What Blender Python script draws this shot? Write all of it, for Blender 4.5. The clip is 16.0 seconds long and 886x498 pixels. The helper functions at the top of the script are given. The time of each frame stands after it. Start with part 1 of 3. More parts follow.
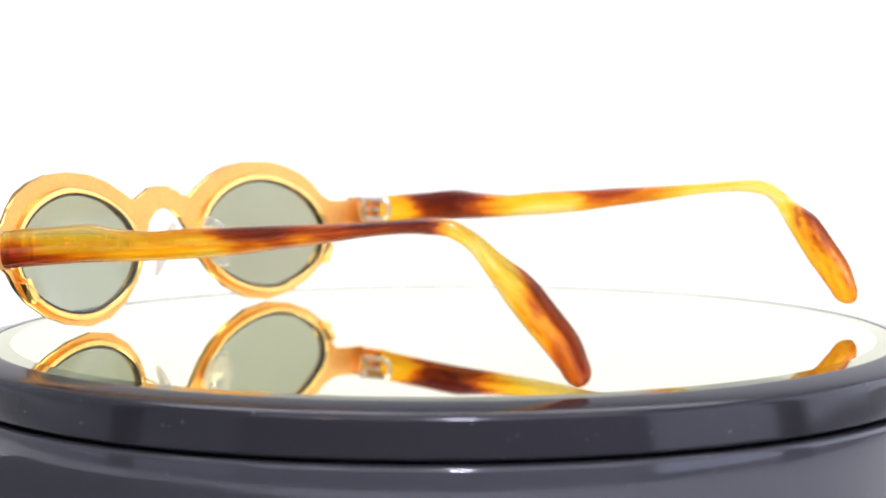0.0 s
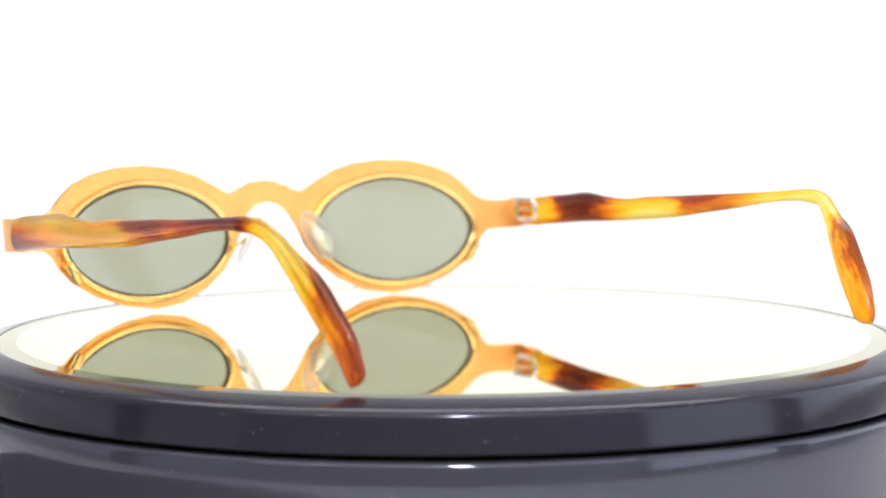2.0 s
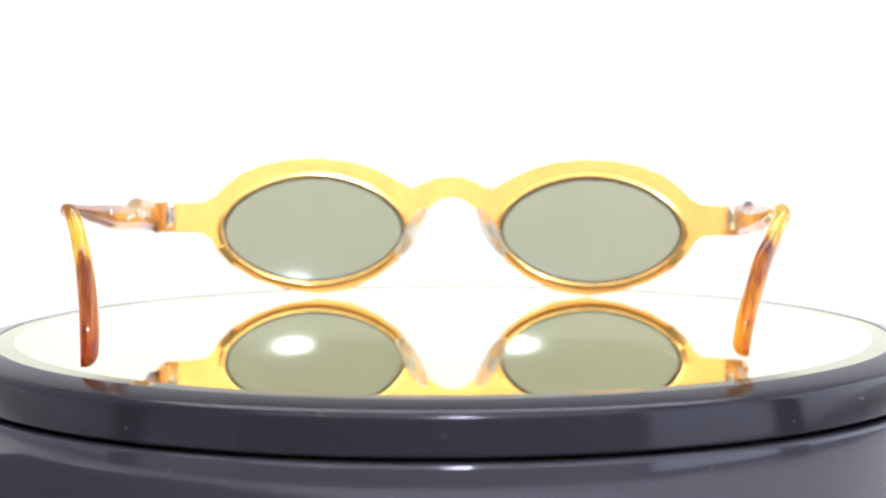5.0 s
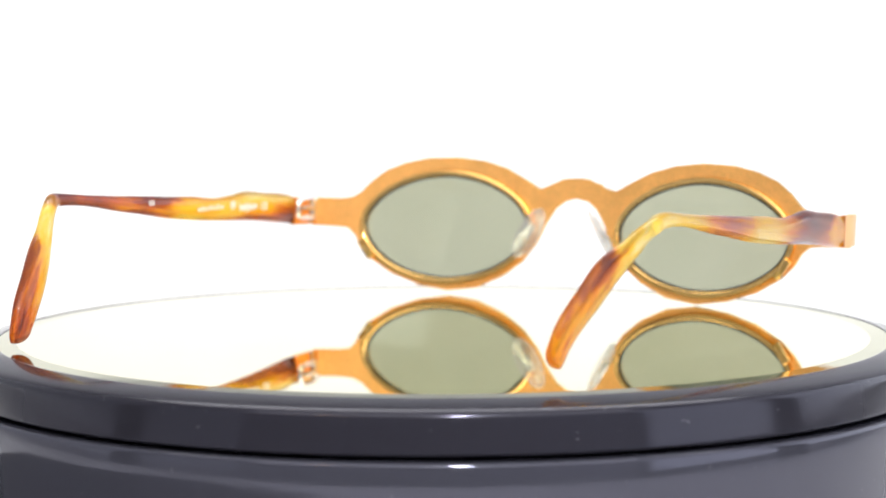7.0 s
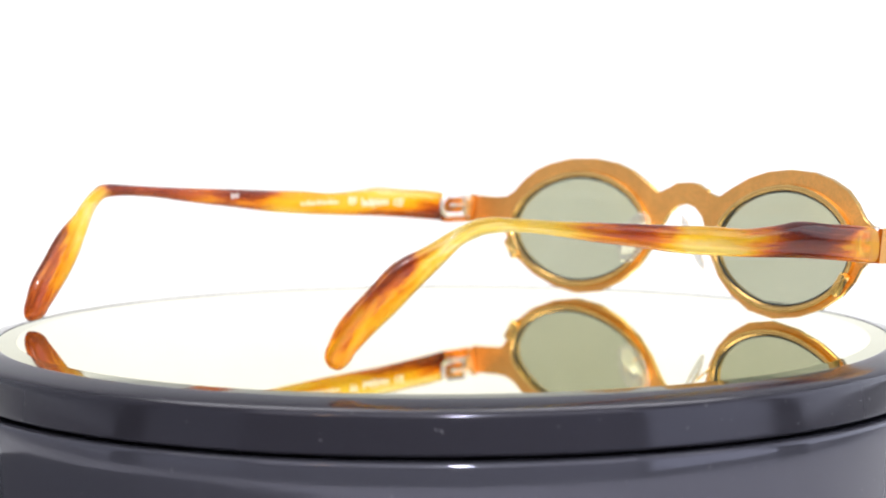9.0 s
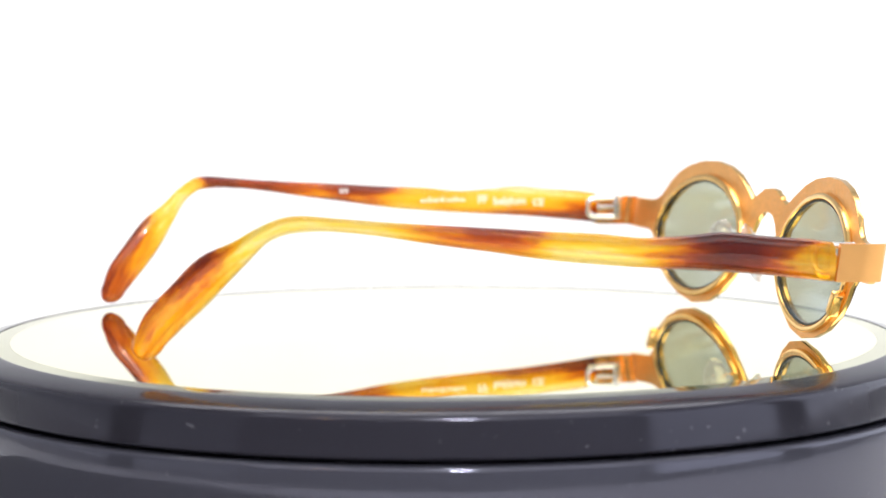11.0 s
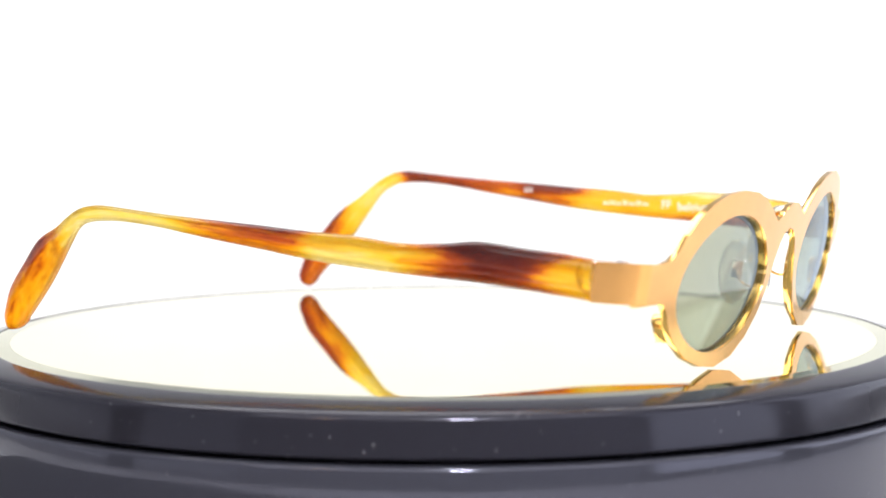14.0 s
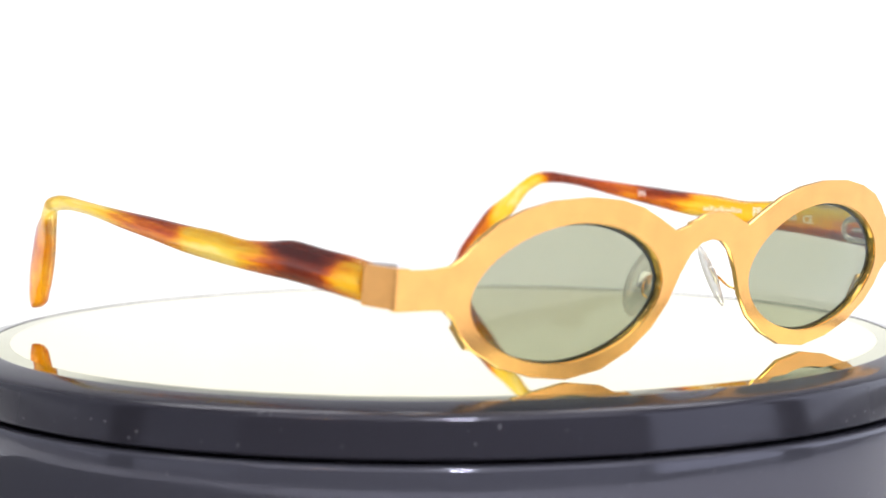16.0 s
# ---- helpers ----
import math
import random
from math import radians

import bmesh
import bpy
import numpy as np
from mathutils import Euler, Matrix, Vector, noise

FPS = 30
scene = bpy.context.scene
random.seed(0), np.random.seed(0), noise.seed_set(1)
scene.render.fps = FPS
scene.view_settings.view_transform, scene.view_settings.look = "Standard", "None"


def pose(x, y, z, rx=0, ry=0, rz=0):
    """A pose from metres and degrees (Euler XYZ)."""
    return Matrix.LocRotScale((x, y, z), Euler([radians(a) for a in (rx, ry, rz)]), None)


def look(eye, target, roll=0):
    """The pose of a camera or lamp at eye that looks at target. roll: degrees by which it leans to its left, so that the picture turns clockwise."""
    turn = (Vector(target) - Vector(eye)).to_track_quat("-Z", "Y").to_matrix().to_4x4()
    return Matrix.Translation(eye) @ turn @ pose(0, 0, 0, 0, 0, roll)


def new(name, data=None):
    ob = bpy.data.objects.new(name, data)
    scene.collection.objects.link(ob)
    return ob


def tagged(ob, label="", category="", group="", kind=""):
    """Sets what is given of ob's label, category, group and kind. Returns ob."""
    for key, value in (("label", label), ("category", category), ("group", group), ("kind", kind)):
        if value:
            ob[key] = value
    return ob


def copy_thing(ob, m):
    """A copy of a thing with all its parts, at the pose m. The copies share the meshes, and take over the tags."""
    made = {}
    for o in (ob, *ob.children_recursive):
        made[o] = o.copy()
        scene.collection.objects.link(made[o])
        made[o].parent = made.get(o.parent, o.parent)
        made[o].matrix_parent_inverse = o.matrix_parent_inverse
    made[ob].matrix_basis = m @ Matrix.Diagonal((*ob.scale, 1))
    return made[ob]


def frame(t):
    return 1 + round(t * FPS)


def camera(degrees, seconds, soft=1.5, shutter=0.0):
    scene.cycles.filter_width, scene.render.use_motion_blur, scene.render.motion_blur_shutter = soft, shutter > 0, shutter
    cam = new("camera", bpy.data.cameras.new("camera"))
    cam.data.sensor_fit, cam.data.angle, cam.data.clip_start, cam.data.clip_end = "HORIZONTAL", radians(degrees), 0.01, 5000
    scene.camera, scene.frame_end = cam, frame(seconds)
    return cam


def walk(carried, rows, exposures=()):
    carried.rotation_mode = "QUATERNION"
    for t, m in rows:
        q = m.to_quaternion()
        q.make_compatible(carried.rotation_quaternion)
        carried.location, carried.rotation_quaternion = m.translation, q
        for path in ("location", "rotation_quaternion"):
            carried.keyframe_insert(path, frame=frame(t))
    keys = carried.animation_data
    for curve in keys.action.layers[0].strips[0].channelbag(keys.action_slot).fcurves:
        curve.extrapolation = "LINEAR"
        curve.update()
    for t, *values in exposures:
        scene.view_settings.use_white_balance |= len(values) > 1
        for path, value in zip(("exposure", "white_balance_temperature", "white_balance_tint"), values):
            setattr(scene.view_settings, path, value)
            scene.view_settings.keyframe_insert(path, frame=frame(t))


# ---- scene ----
import itertools

# A pair of sunglasses turns on a small mirrored turntable before a white paper sweep.
# Millimetres are used for the small things: MM turns them into metres.
MM = 0.001
TOP = 0.045                 # height of the mirror over the table
DIST = 0.4398               # camera to the turntable's axis
SPIN, START = -12.3535, 93.93   # degrees a second, and the heading at 0 s

cam = camera(22.92, 16.0, soft=1.5)
cam.data.dof.use_dof = True
cam.data.dof.focus_distance = 0.415
cam.data.dof.aperture_fstop = 19.0

EYE = Vector((0, -DIST, TOP + 0.05474))
VIEW = Vector((0, math.cos(radians(-4.933)), math.sin(radians(-4.933))))
FARTHER = EYE - VIEW * 0.0061   # the lens draws back as it focuses on the far frame


def stand(eye):
    return look(eye, eye + VIEW, -0.206)


walk(cam, [(0.0, stand(EYE)), (1.1, stand(EYE)), (1.4, stand(FARTHER)), (2.6, stand(FARTHER)), (2.9, stand(EYE)),
           (3.7, stand(EYE)), (5.8, stand(FARTHER)), (7.1, stand(FARTHER)), (7.4, stand(EYE)), (8.1, stand(EYE)),
           (8.4, stand(FARTHER)), (9.1, stand(FARTHER)), (9.4, stand(EYE)), (16.0, stand(EYE))])

# ---- light ----
world = bpy.data.worlds.new("room_air")
scene.world = world
world.use_nodes = True
world.node_tree.nodes["Background"].inputs["Color"].default_value = (0.9, 0.93, 1.0, 1)
world.node_tree.nodes["Background"].inputs["Strength"].default_value = 0.15
scene.view_settings.exposure = 0.0


def area_lamp(name, eye, target, size, size_y, watts, colour):
    data = bpy.data.lights.new(name, "AREA")
    data.shape, data.size, data.size_y, data.energy, data.color = "RECTANGLE", size, size_y, watts, colour
    ob = new(name, data)
    ob.matrix_world = look(eye, target)
    return ob


# Added overhead lamp, out of view, that helps bring the paper to white.
area_lamp("overhead_fill", (0, 0.55, 1.3), (0, 0.58, 0), 1.5, 0.6, 12.5, (1.0, 0.975, 0.94))
# Side windows assumed out of view, added to brighten the rim's two sides.
area_lamp("fill_window_east", (1.88, -0.1, 0.8), (0, -0.1, 0.8), 3.6, 1.4, 33, (0.86, 0.9, 1.0))
area_lamp("fill_window_west", (-1.88, -0.1, 0.8), (0, -0.1, 0.8), 3.6, 1.4, 7, (0.86, 0.9, 1.0))
# Added lamp above and behind the camera that brightens the upright paper.
area_lamp("backdrop_fill", (0, -0.9, 1.4), (0, 0.9, 0.25), 2.2, 1.0, 16, (1.0, 0.98, 0.95))
spot = bpy.data.lights.new("studio_spot", "AREA")
spot.shape, spot.size, spot.energy, spot.color = "DISK", 0.055, 4.5, (0.96, 0.97, 1.0)
new("studio_spot", spot).matrix_world = look((0.05, -0.75, 0.62), (0, 0, TOP))
warm = bpy.data.lights.new("warm_lamp", "AREA")
warm.shape, warm.size, warm.energy, warm.color = "DISK", 0.06, 0.5, (1.0, 0.6, 0.3)
new("warm_lamp", warm).matrix_world = look((-0.5, -0.95, 0.75), (0, 0, TOP))


# ---- materials ----
class Nodes:
    """A node material with short ways to add and join nodes."""

    def __init__(self, name):
        self.mat = bpy.data.materials.new(name)
        self.mat.use_nodes = True
        self.tree = self.mat.node_tree
        self.bsdf = self.tree.nodes["Principled BSDF"]
        self.out = self.tree.nodes["Material Output"]

    def add(self, kind, **values):
        node = self.tree.nodes.new(kind)
        for key, value in values.items():
            node.inputs[key].default_value = value
        return node

    def join(self, a, b):
        self.tree.links.new(a, b)

    def coords(self, scale=(1, 1, 1), shift=(0, 0, 0)):
        tex = self.tree.nodes.new("ShaderNodeTexCoord")
        mapping = self.add("ShaderNodeMapping", Scale=scale, Location=shift)
        self.join(tex.outputs["Object"], mapping.inputs["Vector"])
        return mapping.outputs["Vector"]

    def noise(self, vector, scale, detail=4.0, rough=0.55):
        node = self.add("ShaderNodeTexNoise", Scale=scale, Detail=detail, Roughness=rough)
        self.join(vector, node.inputs["Vector"])
        return node.outputs["Fac"]

    def ramp(self, fac, stops):
        node = self.tree.nodes.new("ShaderNodeValToRGB")
        ramp = node.color_ramp
        while len(ramp.elements) < len(stops):
            ramp.elements.new(0.5)
        for element, (place, colour) in zip(ramp.elements, stops):
            element.position, element.color = place, (*colour, 1)
        self.join(fac, node.inputs["Fac"])
        return node.outputs["Color"]

    def maths(self, op, a, b):
        node = self.tree.nodes.new("ShaderNodeMath")
        node.operation = op
        for n, value in enumerate((a, b)):
            if isinstance(value, (int, float)):
                node.inputs[n].default_value = value
            else:
                self.join(value, node.inputs[n])
        return node.outputs[0]

    def bump(self, height, strength, distance):
        node = self.add("ShaderNodeBump", Strength=strength, Distance=distance)
        self.join(height, node.inputs["Height"])
        self.join(node.outputs["Normal"], self.bsdf.inputs["Normal"])

    def set(self, **values):
        for key, value in values.items():
            self.bsdf.inputs[key.replace("_", " ")].default_value = value
        return self


def grey(v):
    return (v, v, v)


def paper_material():
    n = Nodes("white_paper")
    v = n.coords()
    n.join(n.ramp(n.noise(v, 9), [(0.3, (0.86, 0.855, 0.84)), (0.7, (0.9, 0.895, 0.88))]), n.bsdf.inputs["Base Color"])
    n.set(Roughness=0.8)
    n.bump(n.noise(v, 400), 0.1, 0.0005)
    return n.mat


def plaster_material():
    n = Nodes("pale_plaster")
    v = n.coords()
    n.join(n.ramp(n.noise(v, 3), [(0.3, (0.66, 0.66, 0.68)), (0.7, (0.73, 0.73, 0.75))]), n.bsdf.inputs["Base Color"])
    n.set(Roughness=0.9)
    n.bump(n.noise(v, 80), 0.2, 0.002)
    return n.mat


def floor_material():
    n = Nodes("grey_floor")
    v = n.coords()
    n.join(n.ramp(n.noise(v, 5), [(0.3, (0.16, 0.15, 0.15)), (0.7, (0.22, 0.21, 0.2))]), n.bsdf.inputs["Base Color"])
    n.set(Roughness=0.6)
    return n.mat


def black_plastic_material(name, base, scratch, ior, rough):
    n = Nodes(name)
    v = n.coords()
    spots = n.noise(v, 900, 2)
    haze = n.noise(n.coords((1, 1, 6)), 60, 5)
    n.join(n.ramp(n.maths("ADD", spots, n.maths("MULTIPLY", haze, 0.25)),
                  [(0.0, base), (0.86, base), (0.92, tuple(c + scratch for c in base))]), n.bsdf.inputs["Base Color"])
    n.join(n.ramp(haze, [(0.35, grey(rough)), (0.75, grey(rough + 0.1))]), n.bsdf.inputs["Roughness"])
    n.set(IOR=ior, Specular_Tint=(0.8, 0.8, 1.0, 1), Coat_Weight=0.1, Coat_Roughness=0.32, Coat_Tint=(0.85, 0.88, 1.0, 1))
    n.bump(n.maths("ADD", n.noise(v, 110, 3), n.maths("MULTIPLY", n.noise(v, 1500, 2), 0.05)), 0.06, 0.0004)
    return n.mat


def mirror_material():
    n = Nodes("mirror_silver")
    n.set(Metallic=1.0, Roughness=0.012, Specular_Tint=(0.94, 0.925, 0.905, 1))
    v = n.coords()
    n.join(n.ramp(n.noise(v, 30), [(0.3, (0.87, 0.87, 0.63)), (0.7, (0.89, 0.885, 0.655))]), n.bsdf.inputs["Base Color"])
    return n.mat


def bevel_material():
    """The mirror's bevelled border: greenish glass, its colour darkened for a dimmer reflection."""
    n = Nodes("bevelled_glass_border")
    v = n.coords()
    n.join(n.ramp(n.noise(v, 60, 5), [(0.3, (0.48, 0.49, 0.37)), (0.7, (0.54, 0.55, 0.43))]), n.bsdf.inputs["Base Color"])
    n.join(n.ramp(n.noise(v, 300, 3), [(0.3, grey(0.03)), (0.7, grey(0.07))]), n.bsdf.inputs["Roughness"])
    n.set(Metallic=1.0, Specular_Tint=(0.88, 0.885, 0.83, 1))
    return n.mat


def gold_material(name, colour, rough, grain):
    n = Nodes(name)
    v = n.coords()
    tone = n.noise(v, 180, 5)
    speck = n.noise(v, 1700, 3, 0.7)
    tone = n.maths("ADD", tone, n.maths("MULTIPLY", n.maths("SUBTRACT", speck, 0.5), grain * 2.4))
    n.join(n.ramp(tone, [(0.25, tuple(c * 0.84 for c in colour)), (0.75, colour)]), n.bsdf.inputs["Base Color"])
    n.join(n.ramp(n.noise(v, 700, 3), [(0.3, grey(rough * 0.88)), (0.7, grey(rough * 1.12))]), n.bsdf.inputs["Roughness"])
    n.set(Metallic=1.0)
    n.bump(n.noise(v, 2600, 3), grain, 0.0002)
    return n.mat


def silver_material():
    n = Nodes("hinge_steel")
    v = n.coords()
    n.join(n.ramp(n.noise(v, 300), [(0.3, (0.78, 0.77, 0.76)), (0.7, (0.88, 0.87, 0.86))]), n.bsdf.inputs["Base Color"])
    n.set(Metallic=1.0, Roughness=0.22)
    return n.mat


def tortoise_material(name, bands, leans, seed):
    """Mottled honey acetate: bands along the temple say how dark it is there, from 0 (honey) to 1 (black brown). The grain runs along the bend."""
    n = Nodes(name)
    flow = n.tree.nodes.new("ShaderNodeUVMap")
    flow.uv_map = "flow"
    flat = n.tree.nodes.new("ShaderNodeSeparateXYZ")
    n.join(flow.outputs["UV"], flat.inputs[0])
    tex = n.tree.nodes.new("ShaderNodeTexCoord")
    solid = n.tree.nodes.new("ShaderNodeSeparateXYZ")
    n.join(tex.outputs["Object"], solid.inputs[0])

    def grain(length, width, scale, detail, rough, shift):
        vec = n.tree.nodes.new("ShaderNodeCombineXYZ")
        n.join(n.maths("MULTIPLY", flat.outputs["X"], length), vec.inputs["X"])
        n.join(n.maths("MULTIPLY", flat.outputs["Y"], width), vec.inputs["Y"])
        n.join(n.maths("ADD", n.maths("MULTIPLY", solid.outputs["X"], width), shift), vec.inputs["Z"])
        return n.noise(vec.outputs[0], scale, detail, rough)

    along = n.maths("MULTIPLY", flat.outputs["X"], 1 / 0.140)
    wander = grain(0.3, 1.6, 150, 4, 0.6, seed)
    along = n.maths("ADD", along, n.maths("MULTIPLY", n.maths("SUBTRACT", wander, 0.5), 0.2))
    dark = n.ramp(along, [(p, grey(v)) for p, v in bands])
    streak = grain(0.1, 2.2, 420, 4, 0.55, seed + 3)
    cloud = grain(0.35, 1.3, 170, 4, 0.55, seed + 7)
    mix = n.maths("ADD", dark, n.maths("MULTIPLY", n.maths("SUBTRACT", streak, 0.5), 0.75))
    mix = n.maths("ADD", mix, n.maths("MULTIPLY", n.maths("SUBTRACT", cloud, 0.5), 0.75))
    fibre = grain(0.12, 3.0, 900, 3, 0.6, seed + 11)
    mix = n.maths("ADD", mix, n.maths("MULTIPLY", n.maths("SUBTRACT", fibre, 0.5), 0.42))
    mix = n.maths("ADD", mix, 0.08)
    lean = n.maths("MULTIPLY", n.maths("SUBTRACT", n.ramp(along, [(p, grey(0.5 + v)) for p, v in leans]), 0.5), 1 / 0.0033)
    mix = n.maths("ADD", mix, n.maths("MULTIPLY", lean, flat.outputs["Y"]))
    colour = n.ramp(mix, [(0.0, (1.0, 0.87, 0.43)), (0.15, (1.0, 0.72, 0.08)), (0.32, (1.0, 0.57, 0.012)), (0.48, (1.0, 0.37, 0.004)),
                          (0.62, (0.55, 0.085, 0.004)), (0.86, (0.13, 0.011, 0.004))])
    n.join(colour, n.bsdf.inputs["Base Color"])
    n.set(Roughness=0.22, IOR=1.3, Transmission_Weight=0.9, Coat_Weight=0.6, Coat_Roughness=0.03)
    glow = n.add("ShaderNodeBsdfTranslucent")
    n.join(colour, glow.inputs["Color"])
    blend = n.add("ShaderNodeMixShader", Fac=0.18)
    n.join(n.bsdf.outputs[0], blend.inputs[1])
    n.join(glow.outputs[0], blend.inputs[2])
    n.join(blend.outputs[0], n.out.inputs["Surface"])
    return n.mat


def lens_material():
    """Grey-green tinted glass, thin enough not to bend what is seen through it."""
    n = Nodes("green_lens")
    clear = n.tree.nodes.new("ShaderNodeBsdfTransparent")
    tint = n.ramp(n.noise(n.coords(), 25), [(0.3, (0.62, 0.63, 0.535)), (0.7, (0.645, 0.65, 0.56))])
    n.join(tint, clear.inputs["Color"])
    gloss = n.add("ShaderNodeBsdfGlossy", Roughness=0.09)
    gloss.inputs["Color"].default_value = (0.7, 0.84, 1.0, 1)
    facing = n.add("ShaderNodeLayerWeight", Blend=0.5)
    sheen = n.maths("ADD", n.maths("MULTIPLY", n.maths("POWER", facing.outputs["Facing"], 5.0), 0.8), 0.034)
    blend = n.tree.nodes.new("ShaderNodeMixShader")
    n.join(sheen, blend.inputs[0])
    n.join(clear.outputs[0], blend.inputs[1])
    n.join(gloss.outputs[0], blend.inputs[2])
    n.join(blend.outputs[0], n.out.inputs["Surface"])
    return n.mat


def silicone_material():
    """Clear soft pads: mostly see-through, with a gloss that grows towards the rim."""
    n = Nodes("clear_silicone")
    clear = n.tree.nodes.new("ShaderNodeBsdfTransparent")
    n.join(n.ramp(n.noise(n.coords(), 500), [(0.3, (0.93, 0.925, 0.92)), (0.7, (0.97, 0.965, 0.96))]), clear.inputs["Color"])
    gloss = n.add("ShaderNodeBsdfGlossy", Roughness=0.06)
    facing = n.add("ShaderNodeLayerWeight", Blend=0.5)
    sheen = n.maths("ADD", n.maths("MULTIPLY", n.maths("POWER", facing.outputs["Facing"], 3.0), 0.8), 0.17)
    blend = n.tree.nodes.new("ShaderNodeMixShader")
    n.join(sheen, blend.inputs[0])
    milk = n.add("ShaderNodeBsdfTranslucent")
    milk.inputs["Color"].default_value = (0.9, 0.9, 0.9, 1)
    body = n.add("ShaderNodeMixShader", Fac=0.2)
    n.join(clear.outputs[0], body.inputs[1])
    n.join(milk.outputs[0], body.inputs[2])
    n.join(body.outputs[0], blend.inputs[1])
    n.join(gloss.outputs[0], blend.inputs[2])
    n.join(blend.outputs[0], n.out.inputs["Surface"])
    return n.mat


def paint_material(name, colour):
    n = Nodes(name)
    n.join(n.ramp(n.noise(n.coords(), 900), [(0.3, tuple(c * 0.92 for c in colour)), (0.7, colour)]), n.bsdf.inputs["Base Color"])
    n.set(Roughness=0.5)
    return n.mat


PAPER, PLASTER, FLOOR = paper_material(), plaster_material(), floor_material()
RIM_BLACK = black_plastic_material("black_rim_plastic", (0.016, 0.015, 0.02), 0.12, 1.43, 0.1)
BASE_BLACK = black_plastic_material("black_base_plastic", (0.034, 0.034, 0.044), 0.03, 1.6, 0.06)
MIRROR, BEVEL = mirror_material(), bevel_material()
GOLD = gold_material("brushed_gold", (1.0, 0.515, 0.155), 0.38, 0.9)
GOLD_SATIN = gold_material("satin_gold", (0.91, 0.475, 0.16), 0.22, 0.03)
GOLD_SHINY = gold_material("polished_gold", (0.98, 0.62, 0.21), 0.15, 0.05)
STEEL, LENS, SILICONE = silver_material(), lens_material(), silicone_material()
PRINT = paint_material("white_print", (0.85, 0.84, 0.8))
EDGE = paint_material("dark_lens_edge", (0.03, 0.03, 0.025))
FOAM = paint_material("black_foam_board", (0.02, 0.02, 0.022))
DUST = paint_material("pale_scratch", (0.16, 0.16, 0.18))
TORTOISE_R = tortoise_material("tortoise_acetate", [(0.06, 0.2), (0.1, 0.3), (0.14, 0.74), (0.22, 0.78), (0.27, 0.5), (0.31, 0.12), (0.42, 0.1), (0.46, 0.52),
                                                  (0.54, 0.58), (0.59, 0.4), (0.63, 0.1), (0.7, 0.02), (0.76, 0.0), (0.82, 0.06), (0.87, 0.52), (0.91, 0.36), (0.95, 0.32), (1.0, 0.42)],
                               [(0.1, 0.0), (0.18, 0.14), (0.3, 0.1), (0.5, 0.3), (0.62, 0.2), (0.7, 0.25), (0.8, 0.1), (0.87, 0.36), (0.93, 0.12), (1.0, 0.05)], 0.3)
TORTOISE_L = tortoise_material("tortoise_acetate_pale", [(0.06, 0.55), (0.1, 0.36), (0.14, 0.22), (0.2, 0.16), (0.27, 0.24), (0.33, 0.26), (0.4, 0.14), (0.45, 0.5), (0.52, 0.7),
                                                       (0.58, 0.48), (0.64, 0.66), (0.72, 0.66), (0.76, 0.1), (0.79, 0.0), (0.83, 0.1), (0.88, 0.5), (1.0, 0.56)],
                               [(0.08, -0.46), (0.2, -0.42), (0.3, -0.1), (0.36, 0.1), (0.5, 0.2), (0.7, 0.1), (0.8, 0.1), (0.87, 0.32), (1.0, 0.1)], 0.8)


# ---- mesh helpers ----
def mesh_of(name, bm, material, smooth=40):
    bmesh.ops.recalc_face_normals(bm, faces=bm.faces)
    mesh = bpy.data.meshes.new(name)
    bm.to_mesh(mesh)
    bm.free()
    mesh.materials.append(material)
    if smooth:
        mesh.polygons.foreach_set("use_smooth", [True] * len(mesh.polygons))
        mesh.set_sharp_from_angle(angle=radians(smooth))
    return mesh


def part(name, bm, material, parent=None, label="", smooth=40):
    ob = new(name, mesh_of(name, bm, material, smooth))
    ob.parent = parent
    if label:
        ob["label"] = label
    return ob


def lathe(profile, steps=256, closed=False):
    """A body of revolution round z. profile: (radius, height) in millimetres."""
    bm = bmesh.new()
    rings = []
    for r, z in profile:
        if r <= 0:
            rings.append([bm.verts.new((0, 0, z * MM))])
        else:
            rings.append([bm.verts.new((r * MM * math.cos(2 * math.pi * k / steps), r * MM * math.sin(2 * math.pi * k / steps), z * MM)) for k in range(steps)])
    pairs = list(zip(rings, rings[1:] + rings[:1] if closed else rings[1:]))
    for a, b in pairs:
        for k in range(steps):
            j = (k + 1) % steps
            corners = [a[k % len(a)], a[j % len(a)], b[j % len(b)], b[k % len(b)]]
            unique = list(dict.fromkeys(corners))
            if len(unique) > 2:
                bm.faces.new(unique)
    return bm


def box(x0, x1, y0, y1, z0, z1, bevel=0.0, segments=2):
    """A box in millimetres with rounded edges."""
    bm = bmesh.new()
    bmesh.ops.create_cube(bm, size=1)
    for v in bm.verts:
        v.co = Vector(((x0 + x1) / 2 + v.co.x * (x1 - x0), (y0 + y1) / 2 + v.co.y * (y1 - y0), (z0 + z1) / 2 + v.co.z * (z1 - z0))) * MM
    if bevel:
        bmesh.ops.bevel(bm, geom=bm.edges[:], offset=bevel * MM, segments=segments, affect="EDGES", profile=0.5)
    return bm


def loft(rings, cap=True):
    """A skin through rings of equally many points (metres)."""
    bm = bmesh.new()
    made = [[bm.verts.new(p) for p in ring] for ring in rings]
    n = len(made[0])
    for a, b in zip(made, made[1:]):
        for k in range(n):
            bm.faces.new((a[k], a[(k + 1) % n], b[(k + 1) % n], b[k]))
    if cap:
        bm.faces.new(made[0][::-1])
        bm.faces.new(made[-1])
    return bm


